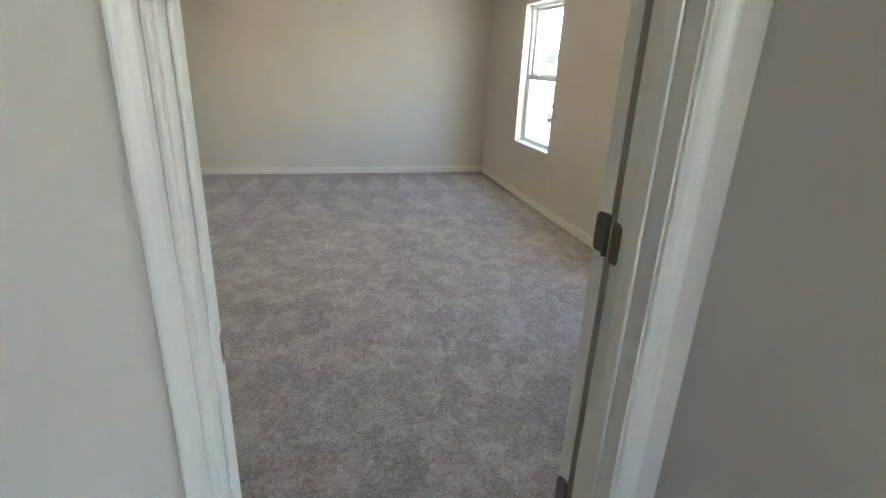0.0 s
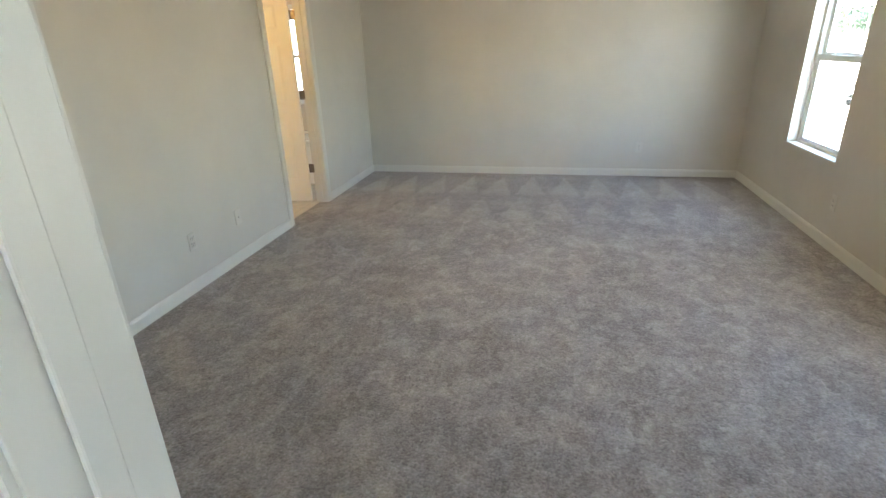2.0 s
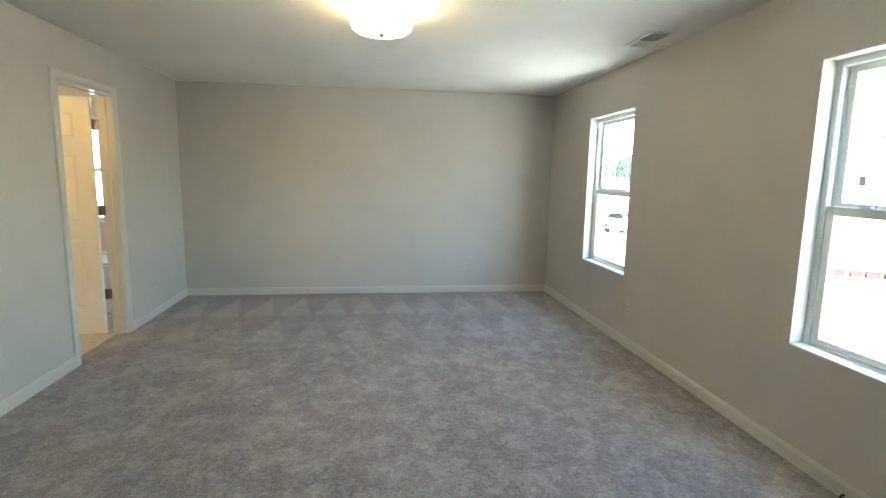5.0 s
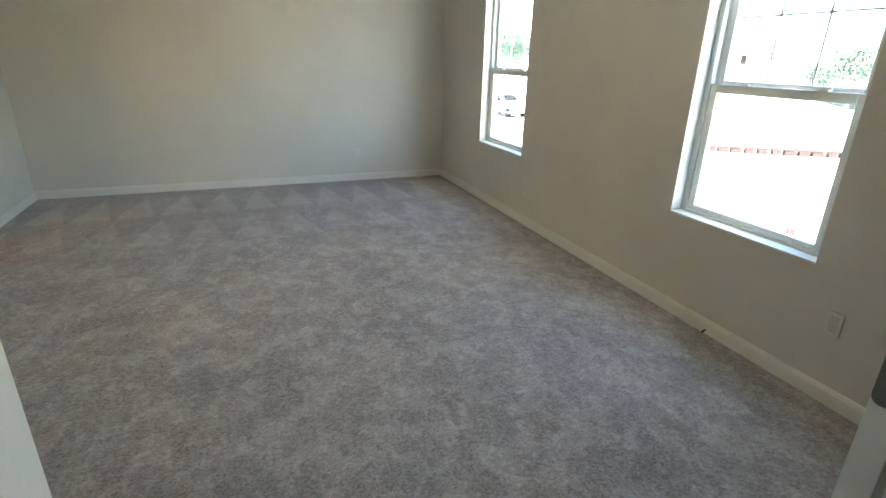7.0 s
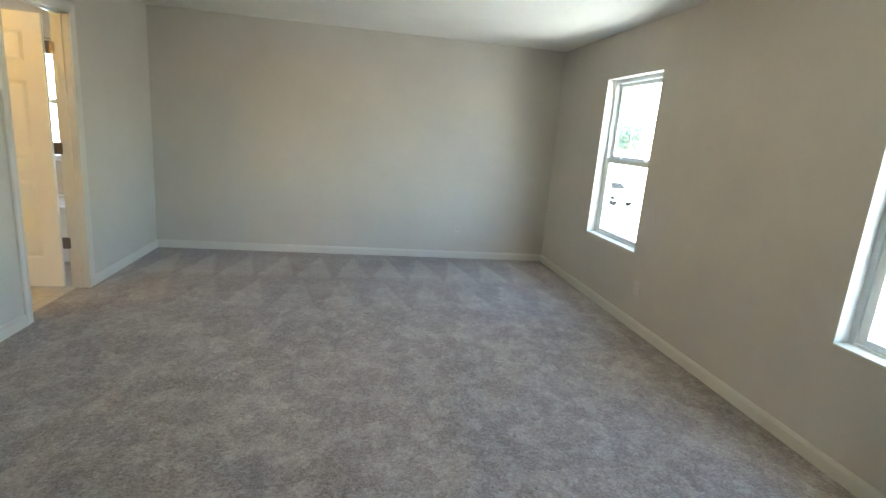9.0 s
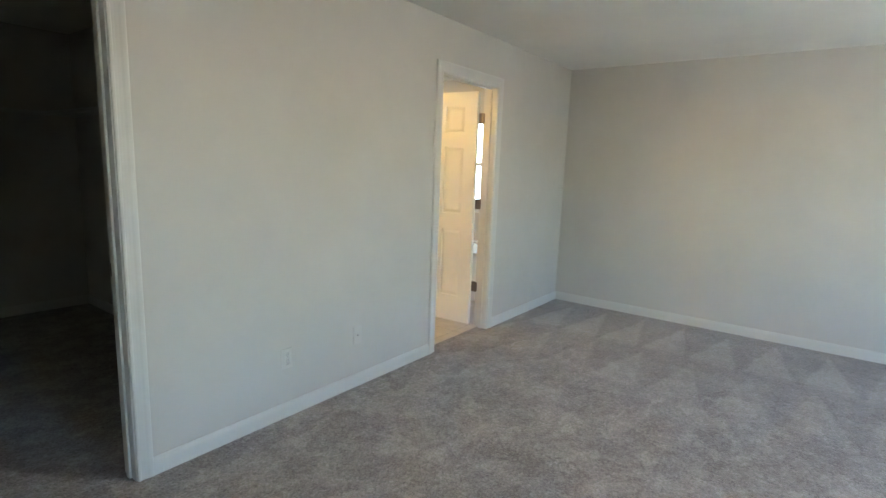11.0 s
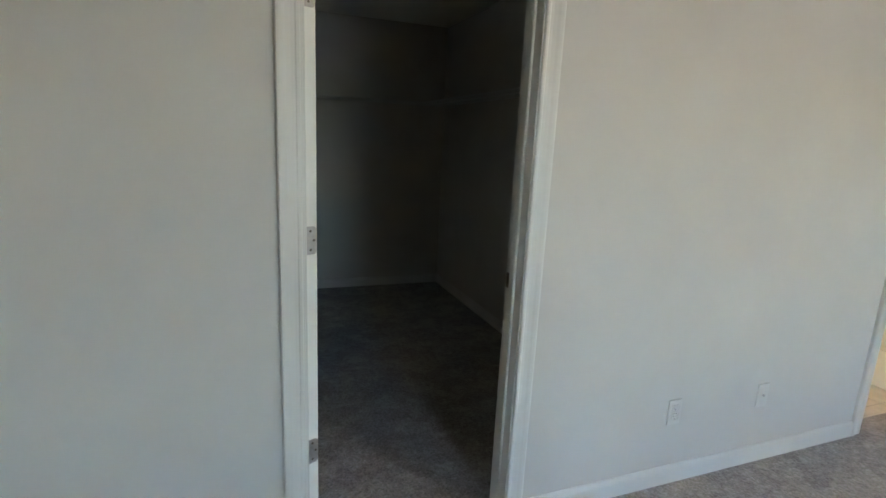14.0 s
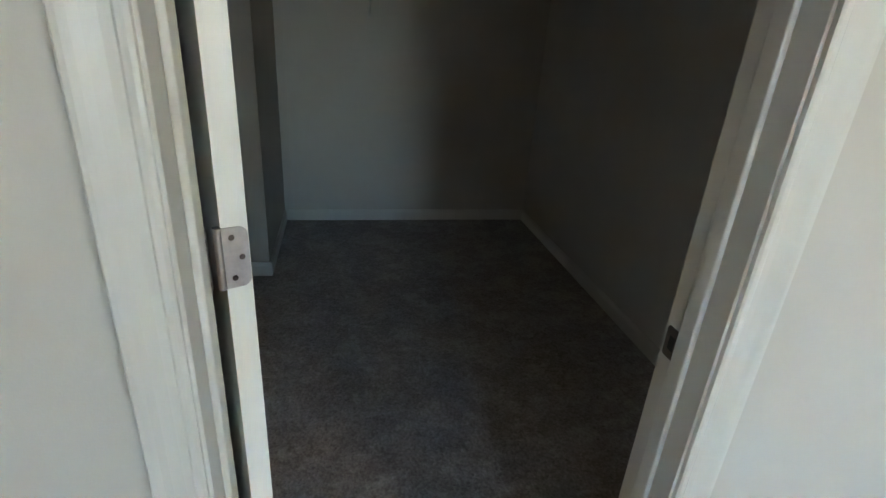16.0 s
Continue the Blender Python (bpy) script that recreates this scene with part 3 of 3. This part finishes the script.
part("shade", lathe(bmesh.new(), [(0.182, -0.022), (0.186, -0.024), (0.187, -0.060), (0.183, -0.100), (0.172, -0.132), (0.150, -0.148), (0.100, -0.157), (0.040, -0.160), (0.006, -0.160)], (0.262, 3.90, TOP)), LAMP_GLASS, lamp, "glowing opal glass drum shade", smooth=True)
part("finial", lathe(bmesh.new(), [(0.020, -0.160), (0.022, -0.164), (0.012, -0.172), (0.007, -0.180), (0.002, -0.186)], (0.262, 3.90, TOP), 24), BRONZE, lamp, "dark bronze finial", smooth=True)

vent = thing("ceiling_vent", (2.145, 4.285, TOP), "off-white metal air register in the ceiling", "vent")
vx, vy, hx, hy = 2.145, 4.285, 0.085, 0.19
part("frame", boxes((vx - hx, vx + hx, vy - hy, vy - hy + 0.022, TOP - 0.008, TOP), (vx - hx, vx + hx, vy + hy - 0.022, vy + hy, TOP - 0.008, TOP), (vx - hx, vx - hx + 0.022, vy - hy + 0.022, vy + hy - 0.022, TOP - 0.008, TOP), (vx + hx - 0.022, vx + hx, vy - hy + 0.022, vy + hy - 0.022, TOP - 0.008, TOP), bevel=0.002), VENT, vent)
# dark sheet standing for the shade up the duct
part("duct_shade", boxes((vx - hx + 0.02, vx + hx - 0.02, vy - hy + 0.02, vy + hy - 0.02, TOP - 0.002, TOP - 0.0005)), DARK, vent)
for k in range(20):
    y = vy - hy + 0.030 + k * 0.0168
    bm = boxes((vx - hx + 0.022, vx + hx - 0.022, -0.0075, 0.0075, -0.0006, 0.0006))
    bmesh.ops.transform(bm, matrix=pose(0, y, TOP - 0.008, 40 if k < 10 else -40), verts=bm.verts[:])
    part("slat", bm, VENT, vent)

# ---- outlets ----
def outlet(place, turn, label, sockets=2):
    """A wall plate that faces local -y at the given turn."""
    o = thing("outlet", place, label, "outlet", "wall outlets", turn=turn)
    part("plate", boxes((-0.035, 0.035, -0.006, 0.0, -0.057, 0.057), bevel=0.0025), PLASTIC, o, local=True)
    if sockets:
        for z in (-0.020, 0.020):
            s = part("socket", boxes((-0.0165, 0.0165, -0.008, -0.0055, z - 0.0145, z + 0.0145), bevel=0.004), PLASTIC, o, local=True)
            # raised darker blocks that give the shade inside the slots
            bm = boxes((-0.0075, -0.005, -0.0086, -0.0079, z - 0.002, z + 0.008), (0.005, 0.0075, -0.0086, -0.0079, z - 0.002, z + 0.008), (-0.0025, 0.0025, -0.0086, -0.0079, z - 0.0105, z - 0.006))
            part("slot_shades", bm, SLOT_SHADE, s, local=True)
    else:
        part("jack", tube(bmesh.new(), [(0, -0.005, 0), (0, -0.014, 0)], 0.005, 12), NICKEL, o, local=True)
    return o


outlet((RIGHT, 2.016, 0.375), -90.0, "off-white duplex outlet below the window wall")
outlet((RIGHT, 4.733, 0.335), -90.0, "off-white duplex outlet between the windows")
outlet((1.305, FAR, 0.335), 0.0, "off-white duplex outlet on the end wall")
outlet((LEFT, 3.356, 0.340), 90.0, "off-white duplex outlet beside the closet")
outlet((LEFT, 3.883, 0.340), 90.0, "off-white wall plate with a cable jack", 0)
st = thing("cable_stub", (RIGHT - 0.014, 2.616, 0.018), "short black cable end at the baseboard", "cable")
part("sleeve", tube(bmesh.new(), [(RIGHT - 0.012, 2.616, 0.022), (RIGHT - 0.030, 2.614, 0.020), (RIGHT - 0.042, 2.610, 0.012)], 0.006, 10), DARK, st, smooth=True)

# ---- closet ----
def wire_shelf(name, start, along, wall, length, depth, z, label):
    s = thing(name, (*start, z), label, "wire shelf", "closet shelves")
    a, w = Vector((*along, 0)), Vector((*wall, 0))
    o = Vector((*start, z))
    bm = bmesh.new()
    for k in range(int(length / 0.0254)):
        p = o + a * (0.012 + 0.0254 * k)
        tube(bm, [p + w * 0.004, p + w * depth, p + w * (depth + 0.002) + Vector((0, 0, -0.028))], 0.0016, 5)
    part("deck", bm, WIRE, s)
    for dp, dz in ((0.006, -0.004), (depth * 0.5, -0.004), (depth - 0.004, -0.004), (depth, -0.030)):
        part("rod", tube(bmesh.new(), [o + a * 0.002 + w * dp + Vector((0, 0, dz)), o + a * (length - 0.002) + w * dp + Vector((0, 0, dz))], 0.003, 6), WIRE, s)
    return s


SZ = 1.735
sb = wire_shelf("wire_shelf", (-5.195, 1.602), (0, 1), (1, 0), 1.88, 0.305, SZ, "white coated wire shelf on the closet's back wall")
ss = wire_shelf("wire_shelf", (-4.87, 3.482), (1, 0), (0, -1), 2.77, 0.305, SZ, "white coated wire shelf on the closet's side wall")
for y in (2.218,):
    br = part("bracket", tube(bmesh.new(), [(-4.893, y, SZ - 0.012), (-5.190, y, 1.462), (-5.192, y, 1.440)], 0.008, 8), WIRE, sb)
    part("foot", boxes((-5.1965, -5.191, y - 0.010, y + 0.010, 1.435, 1.475), bevel=0.002), WIRE, br)
AMBER = plain("smoky_glass", (0.16, 0.13, 0.11), 0.25, 0, 0.05)
cl = thing("closet_light", (-3.50, 2.62, TOP), "unlit round flush ceiling light in the closet", "ceiling lamp")
part("base", lathe(bmesh.new(), [(0.02, 0.0), (0.090, 0.0), (0.095, -0.02), (0.02, -0.022)], (-3.50, 2.62, TOP)), BRONZE, cl, "dark bronze ceiling plate", smooth=True)
part("shade", lathe(bmesh.new(), [(0.088, -0.018), (0.086, -0.045), (0.070, -0.065), (0.04, -0.078), (0.004, -0.082)], (-3.50, 2.62, TOP)), AMBER, cl, "unlit smoky glass bowl", smooth=True)

# ---- outdoors ----
def ground_material():
    """Bare soil far off; the pale gravel near the house is added to bounce light up to the ceiling."""
    m, n, l, b = material("bare_ground", 0.95)
    pos = world_pos(n)
    sep = n.new("ShaderNodeSeparateXYZ")
    l.new(pos, sep.inputs[0])
    t = noise_tex(n, l, 0.35, 6.0, 0.6, pos)
    f = noise_tex(n, l, 9.0, 4.0, 0.7, pos)
    soil = ramp(n, l, t, [(0.35, (0.30, 0.26, 0.21)), (0.65, (0.40, 0.36, 0.31))])
    pale = ramp(n, l, t, [(0.35, (0.64, 0.61, 0.56)), (0.65, (0.76, 0.73, 0.68))])
    near = math_node(n, l, "MULTIPLY_ADD", math_node(n, l, "ADD", sep.outputs[0], math_node(n, l, "MULTIPLY", t, 5.0)), -0.4, 6.6, clamp=True)
    c = mix_color(n, l, near, soil, pale)
    l.new(mix_color(n, l, math_node(n, l, "MULTIPLY", f, 0.25), c, (0.33, 0.28, 0.23)), b.inputs["Base Color"])
    bump(n, l, b, f, 0.5, 0.05)
    return m


GZ = -3.0
structure("ground", boxes((-1500, 1500, -1500, 1500, GZ - 0.2, GZ)), ground_material(), "pale bare building-site ground", "ground")


def leafage():
    m, n, l, b = material("leaves", 0.6)
    g1 = n.new("ShaderNodeNewGeometry")
    c = ramp(n, l, g1.outputs["Random Per Island"], [(0.0, (0.014, 0.030, 0.020)), (0.5, (0.028, 0.050, 0.032)), (1.0, (0.060, 0.090, 0.055))])
    l.new(c, b.inputs["Base Color"])
    return m


LEAF = leafage()
BARK = plain("bark", (0.16, 0.13, 0.10), 0.9, 0, 0.3, 6.0)
CLAY = plain("red_clay_brick", (0.036, 0.018, 0.016), 0.9, 0, 0.25, 3.0)
CARP = plain("white_car_paint", (0.72, 0.73, 0.74), 0.18, 0, 0.02)
TYRE = plain("tyre_rubber", (0.015, 0.015, 0.015), 0.8)
TINT = plain("tinted_glass", (0.012, 0.012, 0.012), 0.5)
TINT.node_tree.nodes["Principled BSDF"].inputs["Specular IOR Level"].default_value = 0.03
TYRE.node_tree.nodes["Principled BSDF"].inputs["Specular IOR Level"].default_value = 0.1
RED = plain("tail_lens", (0.09, 0.006, 0.006), 0.15)
GRASS = plain("dry_grass", (0.030, 0.034, 0.026), 0.95, 0, 0.4, 2.0)


def tree(place, height, seed):
    """A tapered trunk with limbs under a loose crown of leaf clumps."""
    rnd = random.Random(seed)
    t = thing("tree", place, "green broadleaf tree beyond the building site", "tree", "trees outside")
    h, o = height, Vector(place)
    bm = bmesh.new()
    rings = []
    for k in range(7):
        f = k / 6
        c = o + Vector((0.12 * h * f * (rnd.random() - 0.5), 0.12 * h * f * (rnd.random() - 0.5), h * 0.8 * f))
        r = 0.035 * h * (1 - 0.85 * f)
        rings.append([bm.verts.new(c + Vector((r * math.cos(a * math.pi / 4), r * math.sin(a * math.pi / 4), 0))) for a in range(8)])
    for r0, r1 in zip(rings, rings[1:]):
        for k in range(8):
            bm.faces.new((r0[k], r0[(k + 1) % 8], r1[(k + 1) % 8], r1[k]))
    tips = []
    for k in range(9):
        a, z = rnd.random() * 6.28, h * (0.30 + 0.5 * rnd.random())
        reach = h * (0.18 + 0.16 * rnd.random())
        tip = o + Vector((math.cos(a) * reach, math.sin(a) * reach, z + 0.15 * h))
        tube(bm, [o + Vector((0, 0, z)), (o + Vector((0, 0, z)) + tip) / 2 + Vector((0, 0, 0.03 * h)), tip], 0.010 * h, 5)
        tips.append(tip)
    part("trunk", bm, BARK, t)
    bm = bmesh.new()
    centres = tips + [o + Vector((0, 0, h * 0.85))] + [o + Vector((rnd.gauss(0, 0.15) * h, rnd.gauss(0, 0.15) * h, h * (0.45 + 0.45 * rnd.random()))) for _ in range(10)]
    for c in centres:
        s = h * (0.07 + 0.06 * rnd.random())
        for _ in range(60):
            p = c + Vector((rnd.gauss(0, s), rnd.gauss(0, s), rnd.gauss(0, s * 0.7)))
            m = Matrix.Translation(p) @ Euler((rnd.random() * 6.28, rnd.random() * 6.28, rnd.random() * 6.28)).to_matrix().to_4x4()
            w = 0.022 * h * (0.6 + rnd.random())
            bm.faces.new([bm.verts.new(m @ Vector(q)) for q in ((-w, 0, 0), (0, -w * 0.6, 0.1 * w), (w, 0, 0), (0, w * 0.6, 0.1 * w))])
    part("crown", bm, LEAF, t)
    return t


first = tree((58.0, 36.3, GZ), 6.6, 1)
for k, (x, y, s, turn) in enumerate([(66.0, 46.0, 0.75, 80), (62.0, 41.5, 0.62, 200), (60.0, 116.0, 1.55, 30), (57.0, 107.0, 1.35, 140), (64.0, 124.0, 1.6, 250), (55.0, 101.0, 1.25, 310), (70.0, 38.0, 0.9, 170), (68.0, 131.0, 1.6, 60), (52.0, 108.0, 1.3, 15), (50.0, 114.0, 1.45, 205), (63.0, 112.0, 1.5, 95)]):
    c = copy_thing(first, pose(x, y, GZ, 0, 0, turn))
    c.scale = (s, s, s)


def car(place, turn, label):
    """A small white car, nose towards local +x."""
    c = thing("car", place, label, "car", "parked cars", turn=turn)
    side = [(-2.15, 0.35), (-2.20, 0.60), (-2.12, 0.90), (-1.65, 0.98), (-1.05, 1.40), (0.30, 1.42), (0.95, 1.00), (1.95, 0.86), (2.18, 0.62), (2.15, 0.32)]
    bm = bmesh.new()
    rows = []
    for y, inset, top in ((-0.88, 0.03, 0.0), (-0.90, 0.0, 0.0), (0.90, 0.0, 0.0), (0.88, 0.03, 0.0)):
        rows.append([bm.verts.new((x * (1 - inset * 0.3), y * (0.80 if z > 1.2 else 1.0), z)) for x, z in side])
    for r0, r1 in zip(rows, rows[1:]):
        for k in range(len(side)):
            j = (k + 1) % len(side)
            bm.faces.new((r0[k], r0[j], r1[j], r1[k]))
    bm.faces.new(rows[0])
    bm.faces.new(rows[-1])
    bmesh.ops.bevel(bm, geom=bm.edges[:], offset=0.04, segments=2, affect="EDGES")
    part("body", bm, CARP, c, smooth=True, local=True)
    for y in (-1, 1):
        bm = bmesh.new()
        q = [bm.verts.new((x, y * w, z)) for x, z, w in ((-1.35, 1.02, 0.905), (0.62, 1.02, 0.905), (0.18, 1.36, 0.745), (-1.00, 1.36, 0.745))]
        ex = bmesh.ops.extrude_face_region(bm, geom=[bm.faces.new(q)])["geom"]
        bmesh.ops.translate(bm, verts=[v for v in ex if isinstance(v, bmesh.types.BMVert)], vec=(0, y * 0.02, 0.01))
        part("side_window", bm, TINT, c, local=True)
    for x0, z0, x1, z1 in ((0.88, 1.06, 0.36, 1.40), (-1.58, 1.04, -1.10, 1.38)):
        way = 0.03 if x0 > 0 else -0.03
        bm = bmesh.new()
        q = [bm.verts.new(p) for p in ((x0 + way, -0.72, z0), (x0 + way, 0.72, z0), (x1 + way, 0.62, z1), (x1 + way, -0.62, z1))]
        ex = bmesh.ops.extrude_face_region(bm, geom=[bm.faces.new(q)])["geom"]
        bmesh.ops.translate(bm, verts=[v for v in ex if isinstance(v, bmesh.types.BMVert)], vec=(way * 0.3, 0, 0.01))
        part("windscreen", bm, TINT, c, local=True)
    for x in (-1.35, 1.35):
        for y in (-0.80, 0.80):
            w = part("wheel", lathe(bmesh.new(), [(0.10, -0.10), (0.27, -0.10), (0.32, -0.07), (0.32, 0.07), (0.27, 0.10), (0.10, 0.10)], (0, 0, 0), 24), TYRE, c, smooth=True, local=True)
            w.matrix_local = pose(x, y, 0.32, 90)
    for y in (-0.78, 0.78):
        part("tail_light", boxes((-2.23, -2.00, y - 0.13, y + 0.13, 0.70, 0.88), bevel=0.02), RED, c, "red tail light", local=True)
    return c


car((12.35, 6.15, GZ), -97.0, "white parked car with red tail lights below the window")
far_car = car((20.3, 39.3, GZ), 285.0, "tall white parked car across the building site")
far_car.scale = (1.0, 1.0, 1.2)

# a low broken edging of red brick along the far side of the road
edging = thing("brick_edging", (26.0, 19.5, GZ), "low broken edging of red clay bricks along the road", "edging")
d = Vector((5.5, -3.4, 0)).normalized()
for k in range(22):
    rnd = random.Random(40 + k)
    c = Vector((19.9, 23.3, GZ)) + d * (0.66 * k)
    w, h = 0.20 + 0.10 * rnd.random(), 0.20 + 0.10 * rnd.random()
    bm = boxes((-w, w, -0.15, 0.15, 0.0, h), bevel=0.02)
    bmesh.ops.transform(bm, matrix=Matrix.Translation(c) @ Matrix.Rotation(math.atan2(d.y, d.x), 4, "Z"), verts=bm.verts[:])
    part("brick", bm, CLAY, edging)
bm = boxes((-0.5, 14.6, -0.16, 0.12, 0.24, 0.34), bevel=0.01)
bmesh.ops.transform(bm, matrix=Matrix.Translation((19.9, 23.3, GZ)) @ Matrix.Rotation(math.atan2(d.y, d.x), 4, "Z"), verts=bm.verts[:])
part("cap", bm, CLAY, edging)

bm = bmesh.new()
rows = []
for i in range(14):
    f = i / 13
    x, y = 84 - 40 * f, 62 - 44 * f
    hgt = 1.6 * math.sin(math.pi * min(1, f * 1.15)) * (0.8 + 0.3 * noise.noise((i * 0.7, 0, 0)))
    rows.append([bm.verts.new((x, y, GZ - 0.1)), bm.verts.new((x + 2.5, y + 2.0, GZ + max(0.05, hgt))), bm.verts.new((x + 9, y + 8, GZ + max(0.05, hgt * 0.9))), bm.verts.new((x + 13, y + 12, GZ - 0.1))])
for r0, r1 in zip(rows, rows[1:]):
    for k in range(4):
        bm.faces.new((r0[k], r0[(k + 1) % 4], r1[(k + 1) % 4], r1[k]))
bm.faces.new(rows[0])
bm.faces.new(rows[-1])
tagged(part("grass_bank", bm, GRASS), "low bank of dry grass at the edge of the site", "grass bank", kind="stuff")
